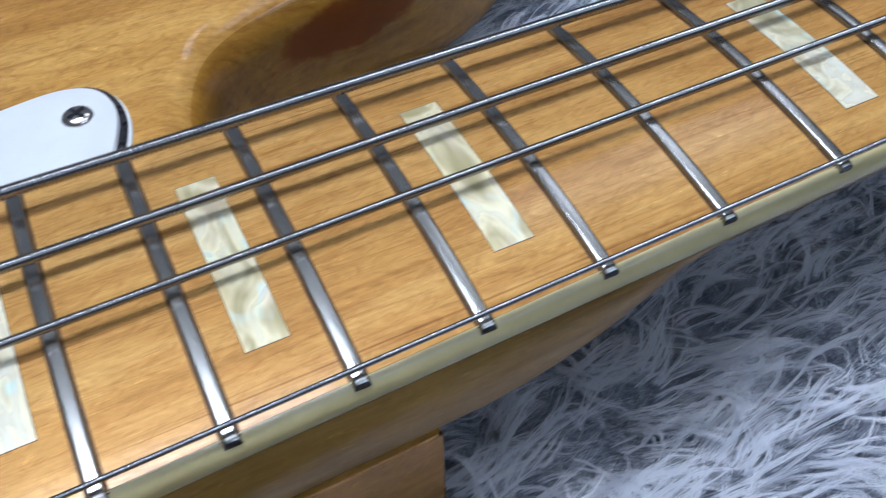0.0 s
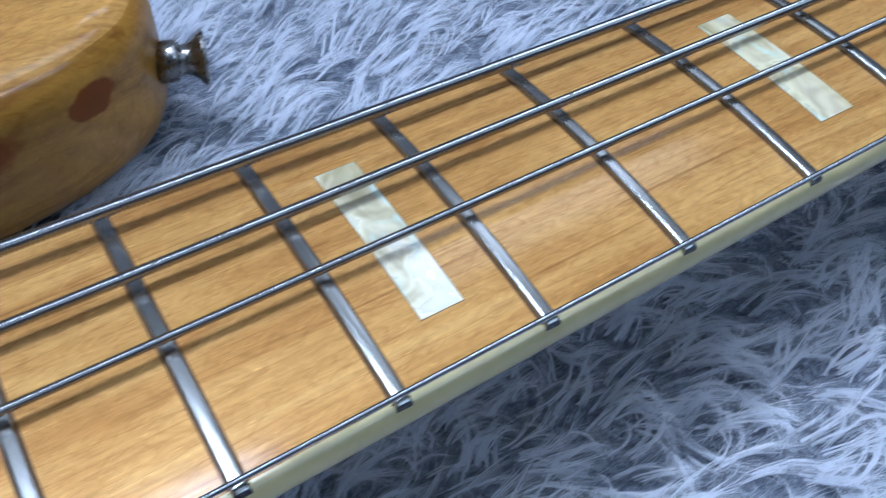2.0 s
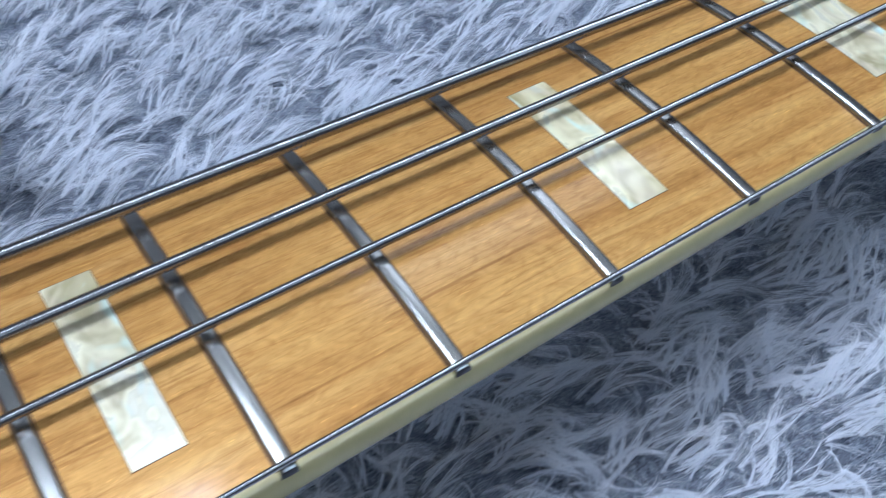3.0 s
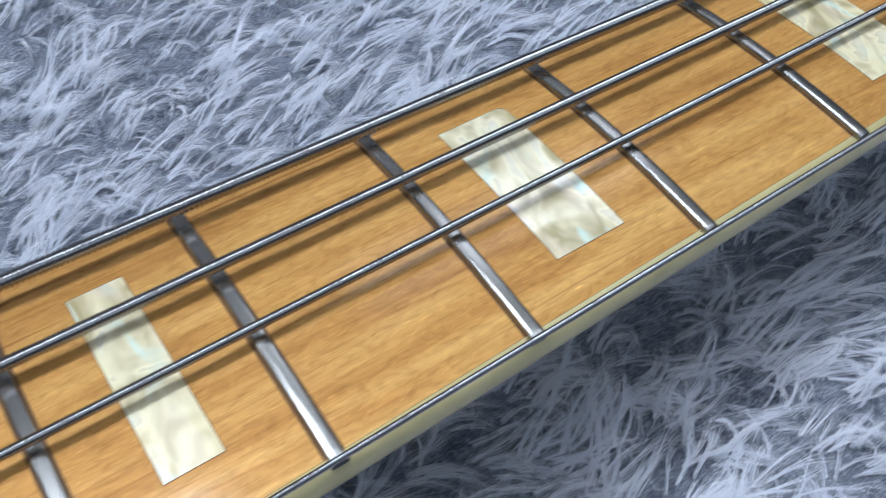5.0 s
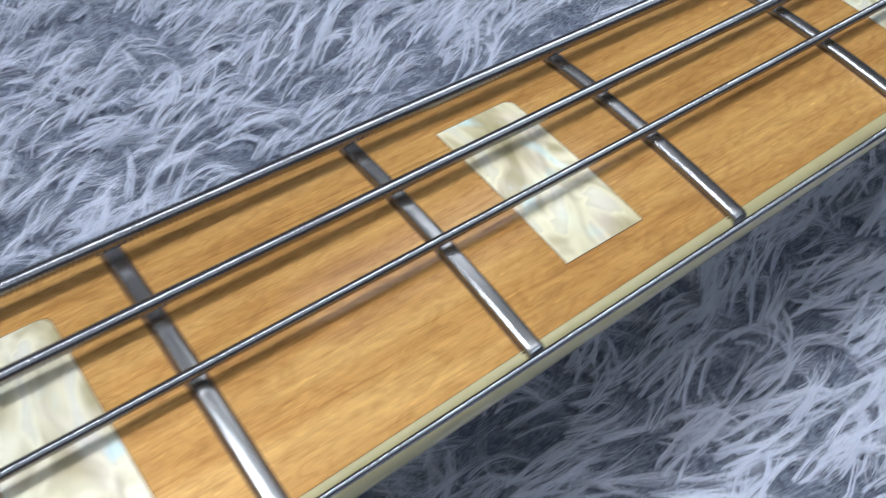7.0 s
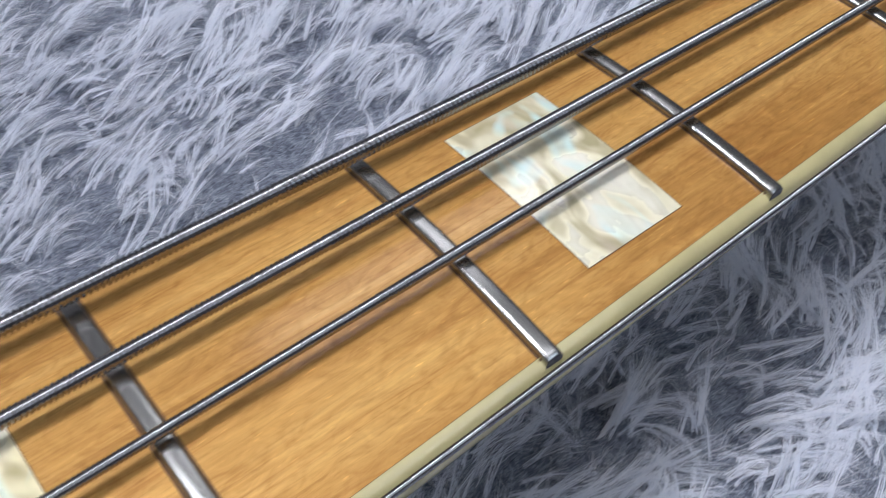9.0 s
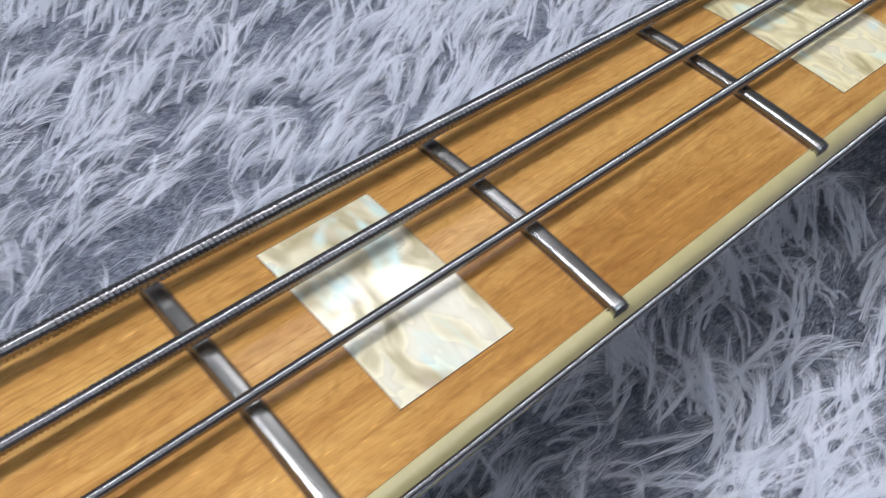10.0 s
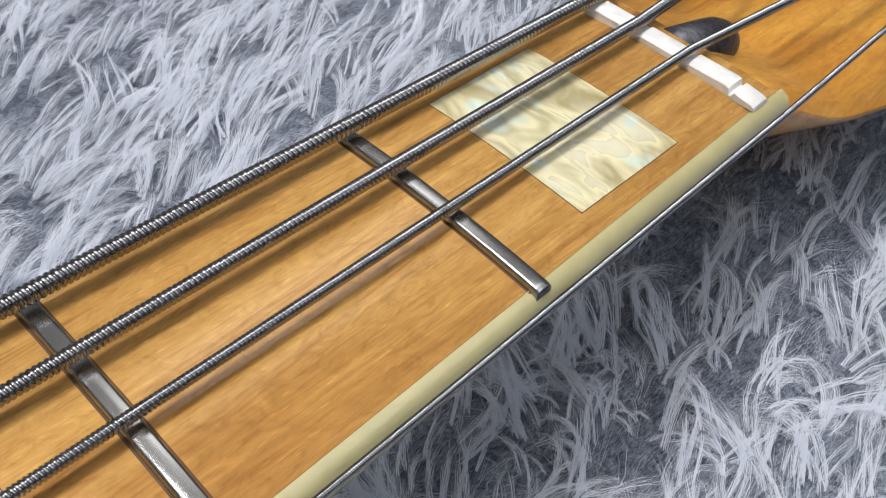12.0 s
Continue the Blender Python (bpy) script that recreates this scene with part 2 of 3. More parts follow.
def box(x0, x1, y0, y1, z0, z1, bevel=0.0, bm=None):
    bm = bm or bmesh.new()
    vs = [bm.verts.new((x, y, z)) for x in (x0, x1) for y in (y0, y1) for z in (z0, z1)]
    for q in ((0, 1, 3, 2), (4, 6, 7, 5), (0, 4, 5, 1), (2, 3, 7, 6), (0, 2, 6, 4), (1, 5, 7, 3)):
        bm.faces.new([vs[i] for i in q])
    if bevel:
        bmesh.ops.bevel(bm, geom=bm.edges[:], offset=bevel, segments=2, profile=0.5, affect="EDGES")
    return bm


def lathe(profile, axis_at, axis="x", n=32):
    """Turned piece: (along, radius) pairs round an axis."""
    rings = []
    for along, r in profile:
        ring = []
        for k in range(n):
            a = 2 * math.pi * k / n
            u, v = r * math.cos(a), r * math.sin(a)
            off = (along, u, v) if axis == "x" else (u, v, along)
            ring.append(Vector(axis_at) + Vector(off))
        rings.append(ring)
    return loft(rings)


def curve_through(points, steps=8, closed=True):
    """Smooth line through plan points."""
    n = len(points)
    out = []
    for i in range(n if closed else n - 1):
        p = [Vector(points[(i + k) % n] if closed else points[min(max(i + k, 0), n - 1)]) for k in (-1, 0, 1, 2)]
        for s in range(steps):
            u = s / steps
            out.append(0.5 * (2 * p[1] + (p[2] - p[0]) * u + (2 * p[0] - 5 * p[1] + 4 * p[2] - p[3]) * u * u + (3 * p[1] - p[0] - 3 * p[2] + p[3]) * u ** 3))
    if not closed:
        out.append(Vector(points[-1]))
    return out


def slab(outline, top, bottom, r_top, r_bottom, steps=5):
    """A plate with the plan outline and rounded edges."""
    n = len(outline)
    area = sum(a.x * b.y - b.x * a.y for a, b in zip(outline, outline[1:] + outline[:1]))
    side = 1 if area > 0 else -1
    inward = []
    for i in range(n):
        d = (outline[(i + 1) % n] - outline[i - 1]).normalized()
        inward.append(Vector((-d.y, d.x)) * side)
    rings = []
    for k in range(steps + 1):
        a = math.pi / 2 * k / steps
        rings.append((r_top * (1 - math.sin(a)), top - r_top * (1 - math.cos(a))))
    for k in range(steps + 1):
        a = math.pi / 2 * k / steps
        rings.append((r_bottom * (1 - math.cos(a)), bottom + r_bottom * (1 - math.sin(a))))
    return loft([[(p.x + w.x * off, p.y + w.y * off, z) for p, w in zip(outline, inward)] for off, z in rings])


# ---- the room ----
GROUND = -0.062
for name, b in (
    ("floor", (-2.2, 2.3, -2.6, 2.0, GROUND - 0.1, GROUND)),
    ("ceiling", (-2.2, 2.3, -2.6, 2.0, 2.4, 2.5)),
    ("wall_north", (-2.2, 2.3, 2.0, 2.1, GROUND - 0.1, 2.5)),
    ("wall_south", (-2.2, 2.3, -2.7, -2.6, GROUND - 0.1, 2.5)),
    ("wall_east", (2.3, 2.4, -2.7, 2.1, GROUND - 0.1, 2.5)),
    ("wall_west", (-2.3, -2.2, -2.7, 2.1, GROUND - 0.1, 2.5)),
):
    mat = {"floor": FLOOR, "ceiling": CEILING}.get(name, PLASTER)
    tagged(part(name, box(*b), mat, smooth=False), "plain " + {"floor": "grey floor under the rug", "ceiling": "white ceiling with four lamps"}.get(name, "painted wall closing the room"), name.split("_")[0], kind="structure")

LIT = glow("lit_diffuser", LAMP)
SOFT_LIT = glow("soft_lit_diffuser", SOFT_LAMP)
FAR_LIT = glow("far_lit_diffuser", FAR_LAMP)
COOL_LIT = glow("cool_lit_diffuser", COOL_LAMP, (0.74, 0.87, 1.0))


def ceiling_lamp(x, y, long, wide, label, lit=LIT):
    lamp = tagged(new("ceiling_lamp"), label, "lamp", "ceiling lamps")
    part("housing", box(-long - 0.03, long + 0.03, -wide - 0.03, wide + 0.03, -0.035, -0.0005, 0.006), HOUSING, lamp, smooth=False)
    part("diffuser", box(-long, long, -wide, wide, -0.047, -0.0355, 0.004), lit, lamp, "glowing diffuser", smooth=False)
    lamp.location = (x, y, 2.4)
    return lamp


ceiling_lamp(-0.80, 0.53, 0.60, 0.19, "wide white ceiling lamp with a lit diffuser")
ceiling_lamp(1.10, 1.42, 0.60, 0.24, "long white ceiling lamp with a lit diffuser", FAR_LIT)
ceiling_lamp(0.05, -0.10, 1.45, 0.34, "large square ceiling lamp with an opal diffuser", SOFT_LIT)
ceiling_lamp(0.75, -1.55, 1.05, 0.33, "long white ceiling lamp with a cool opal diffuser", COOL_LIT)

# ---- the bass guitar ----
SCALE = 0.8636
RADIUS = 0.22
bass = tagged(new("bass_guitar"), "natural wood four-string bass guitar with pearl blocks, lying on rug", "bass guitar")


def fret_x(n):
    return -SCALE * (1 - 2 ** (-n / 12))


def half(x):
    """Half the width of the board inside its binding."""
    return 0.0170 + 0.0222 * abs(min(x, 0.0))


def half_far(x):
    """The same on the bass side, where the edge is rolled over further."""
    return 0.0173 + 0.0240 * abs(min(x, 0.0))


def line_y(y0, slope, x):
    """Where a string runs over the board."""
    return y0 + slope * x


def crown(y):
    return math.sqrt(RADIUS * RADIUS - y * y) - RADIUS


# body
TOP, BACK = -0.0105, -0.0545
plan = curve_through([
    (-0.5235, -0.018), (-0.5235, 0.004), (-0.5235, 0.022), (-0.5232, 0.038), (-0.5212, 0.0500), (-0.5162, 0.0605), (-0.5095, 0.0665), (-0.5010, 0.0705), (-0.489, 0.0740), (-0.473, 0.0768), (-0.457, 0.0795), (-0.4435, 0.0840),
    (-0.4308, 0.0915), (-0.4236, 0.102), (-0.4208, 0.114), (-0.4209, 0.129), (-0.425, 0.144), (-0.440, 0.159), (-0.468, 0.170), (-0.51, 0.175), (-0.56, 0.171),
    (-0.62, 0.160), (-0.68, 0.152), (-0.75, 0.156), (-0.83, 0.172), (-0.90, 0.178), (-0.955, 0.160), (-0.982, 0.11), (-0.980, 0.04),
    (-0.958, -0.05), (-0.920, -0.13), (-0.86, -0.175), (-0.79, -0.185), (-0.72, -0.170), (-0.66, -0.158), (-0.60, -0.160), (-0.545, -0.168),
    (-0.505, -0.166), (-0.482, -0.150), (-0.478, -0.128), (-0.492, -0.106), (-0.530, -0.084), (-0.562, -0.064), (-0.570, -0.046), (-0.562, -0.031), (-0.540, -0.024)], 8)
body = part("body", slab(plan, TOP, BACK, 0.0105, 0.0160, 12), (BODY_WOOD, SHADED_RIM_WOOD), bass, "amber natural body with worn red-brown patches in the cutaway")
# faces turned sideways take the rim wood, darkened for shade
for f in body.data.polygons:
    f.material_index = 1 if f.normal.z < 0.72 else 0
# the deep treble cutaway leaves a block under the heel of the neck
heel_plan = curve_through([(-0.5082, 0.004), (-0.5082, -0.014), (-0.5082, -0.0278), (-0.5086, -0.0290), (-0.5102, -0.0295), (-0.530, -0.0300), (-0.560, -0.0306), (-0.600, -0.0314), (-0.604, -0.010), (-0.600, 0.012), (-0.560, 0.014), (-0.515, 0.013)], 4)
part("heel_block", slab(heel_plan, -0.0272, BACK + 0.001, 0.0005, 0.003, 3), BODY_WOOD, body)

# pickguard with its three plies
guard_plan = curve_through([(-0.566, 0.0315), (-0.548, 0.0318), (-0.5425, 0.0360), (-0.5385, 0.0450), (-0.5375, 0.0520), (-0.5400, 0.0580), (-0.5460, 0.0605),
                            (-0.556, 0.0600), (-0.575, 0.0570), (-0.61, 0.052), (-0.66, 0.045), (-0.67, 0.036), (-0.62, 0.0315)], 6)
guard = part("pickguard", slab(guard_plan, TOP + 0.0034, TOP + 0.0022, 0.0004, 0.0, 2), WHITE_PLY, bass, "white three-ply pickguard with a black middle layer")
centre = Vector((-0.59, 0.047))
for name, z1, z0, mat, grow in (("middle_ply", 0.0022, 0.0012, BLACK_PLY, 0.0013), ("bottom_ply", 0.0012, 0.0001, WHITE_PLY, 0.0019)):
    wider = []
    for i, p in enumerate(guard_plan):
        d = (guard_plan[(i + 1) % len(guard_plan)] - guard_plan[i - 1]).normalized()
        out = Vector((d.y, -d.x))
        wider.append(p + out * grow * (1 if out.dot(p - centre) > 0 else -1))
    part(name, slab(wider, TOP + z1, TOP + z0, 0.0, 0.0, 1), mat, guard)


def cross_screw(x, y, z, r, parent):
    head = part("screw", lathe([(-0.004, r * 0.5), (-0.0005, r * 0.5), (0.0, r), (0.0003, r * 0.96), (0.0007, r * 0.78), (0.001, r * 0.45), (0.00105, 0.0002)], (0, 0, 0), "z", 28), SCREW, parent, "chrome cross-head screw")
    head.location = (x, y, z)
    slot = box(-r * 0.6, r * 0.6, -r * 0.13, r * 0.13, 0.0006, 0.00112)
    box(-r * 0.13, r * 0.13, -r * 0.6, r * 0.6, 0.0006, 0.00113, bm=slot)
    part("slot", slot, BLACK_PLY, head, smooth=False).rotation_euler = (0, 0, 0.5)
    return head


cross_screw(-0.5445, 0.0512, TOP + 0.0034, 0.0030, guard)

# strap button on the horn
button = part("strap_button", lathe([(-0.004, 0.0050), (0.0006, 0.0051), (0.0010, 0.0050), (0.0013, 0.0040), (0.0024, 0.0036), (0.0038, 0.0038), (0.0052, 0.0048), (0.0066, 0.0064), (0.0071, 0.0068), (0.0077, 0.0067), (0.0079, 0.0058), (0.0078, 0.0025)], (0, 0, 0), "x", 40), BUTTON, bass, "worn nickel strap button")
button.location = (-0.4216, 0.1000, -0.0325)
button.rotation_euler = (0, radians(4), radians(-14))

# neck: rounded behind, squared at the heel
rings = []
for x in np.linspace(-0.60, 0.0055, 80):
    k = min(1, max(0, (-0.456 - x) / 0.046))
    k = k * k * (3 - 2 * k)
    hw, deep, power = half(x) + 0.0008 + 0.0003 * k, 0.0140 + 0.0065 * k, 1.85 + 12 * k
    ring = []
    for j in range(33):
        a = math.pi * j / 32
        c, s = math.cos(a), math.sin(a)
        ring.append((x, hw * math.copysign(abs(c) ** (2 / power), c), -0.0068 - (deep + 0.0002) * abs(s) ** (2 / power)))
    ring += [(x, (-hw + 2 * hw * j / 6) * 0.88, -0.0062) for j in range(7)]
    rings.append(ring)
part("neck", loft(rings), NECK_WOOD, bass, "lacquered maple neck")

# fretboard
rings = []
for x in np.linspace(-0.602, 0.008, 62):
    hw, far = half(x), half_far(x)
    ring = [(x, y, crown(y)) for y in np.linspace(-hw, far, 25)]
    ring += [(x, far, -0.006), (x, -hw, -0.006)]
    rings.append(ring)
board = sharp(part("fretboard", loft(rings), MAPLE, bass, "glossy amber maple fretboard"))


def binding(side):
    rings = []
    for x in np.linspace(-0.602, 0.0095, 60):
        h0 = half(x) if side < 0 else half_far(x)
        h1 = h0 + (0.0024 if side < 0 else 0.0009)
        z = crown(h0)
        w = h1 - h0
        prof = [(h0 - 0.00003, z + 0.00002), (h0 + 0.00004, z + 0.00004)]
        prof += [(h0 + 0.00010 + (w - 0.00010) * math.sin(a), z - 0.0030 * (1 - math.cos(a))) for a in np.linspace(0.2, math.pi / 2, 9)]
        prof += [(h1 - 0.04 * w, -0.0050), (h1 - 0.3 * w, -0.0063), (h0, -0.0067)]
        rings.append([(x, side * y, zz) for y, zz in prof])
    ob = sharp(part("binding", loft(rings), (BINDING, GAP), board, "aged cream edge binding"), 50)
    for i, f in enumerate(ob.data.polygons):
        # a dark glue seam where it meets the board
        f.material_index = 1 if i % len(prof) == 0 and i < len(prof) * 59 else 0
    return ob


binding(-1)
binding(1)


# worn wire: steep shoulders under a nearly flat crown
FRET_SHAPE = [(u, v) for u, v in ((-1.0, 0.0), (-0.98, 0.40), (-0.90, 0.70), (-0.80, 0.86), (-0.68, 0.945), (-0.52, 0.975), (-0.26, 0.995), (0.0, 1.0))]
FRET_SHAPE += [(-u, v) for u, v in FRET_SHAPE[-2::-1]]


def fret(n):
    """A crowned wire across the board."""
    x = fret_x(n)
    hw, far = half(x) + 0.0015, half_far(x)
    width, high = 0.00128, 0.00110
    steps = 30
    # filed end: upright face, then a short bevel up to the crown
    ends = ((-hw, 0.72), (-hw + 0.0001, 0.80), (-hw + 0.0005, 0.96), (-hw + 0.0010, 1.0))
    ys = [y for y, _ in ends] + [-hw + 0.0010 + (hw + far - 0.0010) * j / steps for j in range(1, steps + 1)]
    rings = []
    for k, y in enumerate(ys):
        full = ends[k][1] if k < 4 else 1.0
        low = crown(y)
        ring = []
        for u, v in FRET_SHAPE:
            ring.append((x + width * u, y, low + high * full * v))
        ring += [(x + width * 0.9, y, low - 0.0012), (x - width * 0.9, y, low - 0.0012)]
        rings.append(ring)
    bm = loft(rings)
    # dark line along the foot of the wire
    seam = [[(x + side * (width + 0.00026), y, crown(y) + dz) for side, dz in ((-1, -0.0004), (-1, 0.00003), (1, 0.00003), (1, -0.0004))] for y in ys[3:]]
    crest = len(bm.faces)
    loft(seam, bm=bm)
    bm.faces.ensure_lookup_table()
    for f in bm.faces[crest:]:
        f.material_index = 2
    for f in bm.faces[:crest]:
        # the filed end has gone dark
        f.material_index = 1 if all(v.co.y < -hw + 0.0002 for v in f.verts) else 0
    return sharp(part("fret", bm, (FRET, DARK_STEEL, GAP), board), 50)


for n in range(1, 21):
    fret(n)

BLOCKS = {1: (0.0106, 0.0141), 3: (0.0088, 0.0143), 5: (0.0070, 0.0148), 7: (0.0065, 0.0155), 9: (0.0041, 0.0164), 12: (0.0037, 0.0172), 15: (0.0035, 0.0177), 17: (0.0034, 0.0180), 19: (0.0034, 0.0185)}


def inlay(n, long, wide):
    """A pearl block let into the board, one corner rounded off, in a dark glue line."""
    x = (fret_x(n) + fret_x(n - 1)) / 2
    bm = bmesh.new()
    for grow, lift, which in ((0.00012, 0.00003, 1), (0.0, 0.00007, 0)):
        r = 0.0016 if n in (5, 7) else 0.0003
        across = sorted({*np.linspace(-wide - grow, wide - r, 14), *(wide + grow - r + r * math.sin(a) for a in np.linspace(0.15, math.pi / 2, 6))})
        rows = []
        for s in (-1, 1):
            row = []
            for y in across:
                v = max(0.0, y - (wide + grow - r)) / r
                cut = r * (1 - math.sqrt(max(0.0, 1 - v * v))) if s > 0 else 0.0
                row.append((x + s * (long + grow) - cut, y, crown(y) + lift))
            rows.append(row)
        before = len(bm.faces)
        loft([r + [(p[0], p[1], p[2] - 0.001) for p in r[::-1]] for r in rows], bm=bm)
        bm.faces.ensure_lookup_table()
        for f in bm.faces[before:]:
            f.material_index = which
    return sharp(part("inlay", bm, (PEARL, GAP), board, "cream pearl block inlay"))


for n, (long, wide) in BLOCKS.items():
    inlay(n, long, wide)

# nut with string slots and a broken treble end
E_AT, A_AT, D_AT = 0.0143, 0.0051, -0.0043
edge = [(0.0166, -0.0012), (0.0166, 0.0022)]
for at, r, floor_z in ((E_AT, 0.0014, 0.0016), (A_AT, 0.0012, 0.0023), (D_AT, 0.0010, 0.0023)):
    edge += [(at + r, 0.0034 if at < 0.01 else 0.0026)]
    edge += [(at + r * math.cos(a), floor_z + r * 0.6 - r * math.sin(a) * 0.6) for a in np.linspace(0.2, math.pi - 0.2, 6)]
    edge += [(at - r, 0.0034)]
edge += [(-0.0120, 0.0031), (-0.0126, 0.0026), (-0.0129, 0.0002), (-0.0133, 0.0003), (-0.0137, 0.0025), (-0.0152, 0.0026), (-0.0168, 0.0019), (-0.0174, 0.0008), (-0.0175, -0.0012)]
bm = bmesh.new()
rows = []
for x, drop in ((0.0008, 0.0003), (0.0013, 0.0), (0.0040, -0.0001), (0.0046, 0.0003)):
    rows.append([(x + (0.0003 * math.sin(900 * y) if y < -0.0118 else 0), y, z * 0.40 - (drop if z > 0 else 0)) for y, z in edge])
sharp(part("nut", loft(rows), BONE, bass, "white bone nut chipped at its treble end"), 40)

# bullet-shaped end of the truss rod behind the nut
bullet = [(-0.004, 0.0043), (0.0075, 0.0045), (0.0105, 0.0044), (0.0130, 0.0038), (0.0146, 0.0028), (0.0155, 0.0014), (0.0157, 0.0002)]
rod = part("truss_rod_end", lathe(bullet, (0, 0, 0), "x", 28), DARK_STEEL, bass, "dark steel truss rod end")
rod.location, rod.rotation_euler = (0.0100, 0.0005, -0.0040), (0, radians(16), 0)

# headstock: the board's end falls in a scoop to its face
HEAD = -0.0125
AT = (0.0055, 0.014, 0.022, 0.032, 0.046, 0.062, 0.085, 0.12, 0.16, 0.19, 0.21, 0.225)
NEAR_EDGE = (0.0180, 0.0190, 0.0204, 0.0228, 0.0270, 0.0325, 0.0335, 0.029, 0.026, 0.028, 0.020, 0.004)
FAR_EDGE = (0.0180, 0.0196, 0.0225, 0.028, 0.034, 0.038, 0.046, 0.050, 0.049, 0.046, 0.030, 0.004)
rings = []
for x in np.concatenate([np.linspace(0.0055, 0.05, 30), np.linspace(0.055, 0.225, 24)]):
    near, far = np.interp(x, AT, NEAR_EDGE), np.interp(x, AT, FAR_EDGE)
    u = min(1, max(0, (x - 0.0060) / 0.030))
    top = -0.0008 + (HEAD + 0.0008) * (u * u * (3 - 2 * u)) ** 0.8
    k = min(1, max(0, (x - 0.006) / 0.045))
    low, power = -0.0205 - 0.0010 * k, 1.9 + 0.5 * k
    mid, hw = (far - near) / 2, (far + near) / 2
    ring = []
    for j in range(33):
        a = math.pi * j / 32
        c, sn = math.cos(a), math.sin(a)
        side = mid + hw * math.copysign(abs(c) ** (2 / power), c)
        ring.append((x, side, top - 0.0022 + (low - top + 0.0022) * abs(sn) ** (2 / power)))
    for j in range(25):
        v = -1 + 2 * j / 24
        y = mid + (hw - 0.0002) * v
        ring.append((x, y, top + crown(y) * (1 - u) - 0.0020 * max(0.0, (abs(v) - 0.93) / 0.07) ** 2.2))
    rings.append(ring)
head = part("headstock", loft(rings), HEAD_WOOD, bass, "glossy amber headstock")


def tube(points, r, pitch, wound_from, wound_to, sides, per_turn):
    """Wire along a line, wound with fine wire between two places in x."""
    spots = []
    for a, b in zip(points, points[1:]):
        a, b = Vector(a), Vector(b)
        way = (b - a).normalized()
        stops = sorted({0.0, 1.0, *(min(1.0, max(0.0, (x - a.x) / (b.x - a.x))) for x in (wound_from, wound_to))})
        for u, v in zip(stops, stops[1:]):
            here = a + (b - a) * u
            wound = wound_from - 1e-6 <= here.x < wound_to - 1e-6
            far = (b - a).length * (v - u)
            count = max(1, round(far / (pitch / per_turn if wound else 0.02)))
            spots += [(here + way * far * i / count, way, wound, i) for i in range(count)]
    spots.append((Vector(points[-1]), (Vector(points[-1]) - Vector(points[-2])).normalized(), False, -1))
    ang = np.linspace(0, 2 * np.pi, sides, endpoint=False)
    ca, sa = np.cos(ang), np.sin(ang)
    verts = []
    for at, way, wound, i in spots:
        across = way.cross(Vector((0, 0, 1))).normalized()
        up = across.cross(way)
        u = (i % per_turn) / per_turn - 0.5
        rr = r - pitch * 0.55 * (1 - math.sqrt(1 - 3.75 * u * u)) if wound else r * (0.7 if i < 0 else 0.97)
        tilt = pitch * 0.3 if wound else 0.0
        verts.append(np.array(at) + np.outer(ca * rr, across) + np.outer(sa * rr, up) + np.outer(ca * tilt, way))
    n = len(spots)
    ring = np.arange(n * sides).reshape(n, sides)
    nxt = np.roll(ring, -1, 1)
    faces = np.stack([ring[:-1], nxt[:-1], nxt[1:], ring[1:]], -1).reshape(-1, 4)
    return np.concatenate(verts), faces


def string(name, points, r, pitch, label, sides, per_turn):
    """One string; the winding is finest over the first frets."""
    a, b = Vector(points[0]), Vector(points[1])
    split = a + (b - a) * ((-0.15 - a.x) / (b.x - a.x))
    verts, faces = tube([points[0], split + (b - a).normalized() * pitch], r, pitch, -0.57, -0.15 + pitch, *((8, 4) if r > 0.0007 else (6, 3)))
    more, others = tube([split, *points[1:]], r, pitch, -0.15, 0.075, sides, per_turn)
    faces = np.concatenate([faces, others + len(verts)])
    verts = np.concatenate([verts, more])
    me = bpy.data.meshes.new(name)
    me.from_pydata(verts.tolist(), [], faces.tolist())
    me.polygons.foreach_set("use_smooth", [True] * len(me.polygons))
    me.materials.append(STEEL)
    ob = new(name, me)
    ob.parent = bass
    ob["label"] = label
    return ob


SADDLE = -0.866
POST = HEAD + 0.006
LINES = ((0.0143, -0.0205, 0.0024, -0.0016), (0.0051, -0.0083, 0.0027, -0.0016), (-0.0043, -0.0004, 0.0025, -0.0016), (-0.0214, 0.0140, 0.0004, -0.0012))
ENDS = ((0.068, 0.0215), (0.106, 0.0170), (0.144, -0.0118), (0.182, -0.014))
GAUGE = ((0.00125, 0.00078, 20, 10), (0.00104, 0.00066, 18, 9), (0.00080, 0.00054, 14, 8), (0.00054, 0.00031, 9, 5))
for (y0, dy, z0, dz), end, (r, pitch, sides, per_turn), label in zip(LINES, ENDS, GAUGE, ("thick round-wound steel string", "round-wound steel string", "round-wound steel string", "thin wound string slipped off the nut")):
    string("string", [(SADDLE, line_y(y0, dy, SADDLE), z0 + dz * SADDLE), (0.0022, line_y(y0, dy, 0.0022), z0), (*end, POST)], r, pitch, label, sides, per_turn)

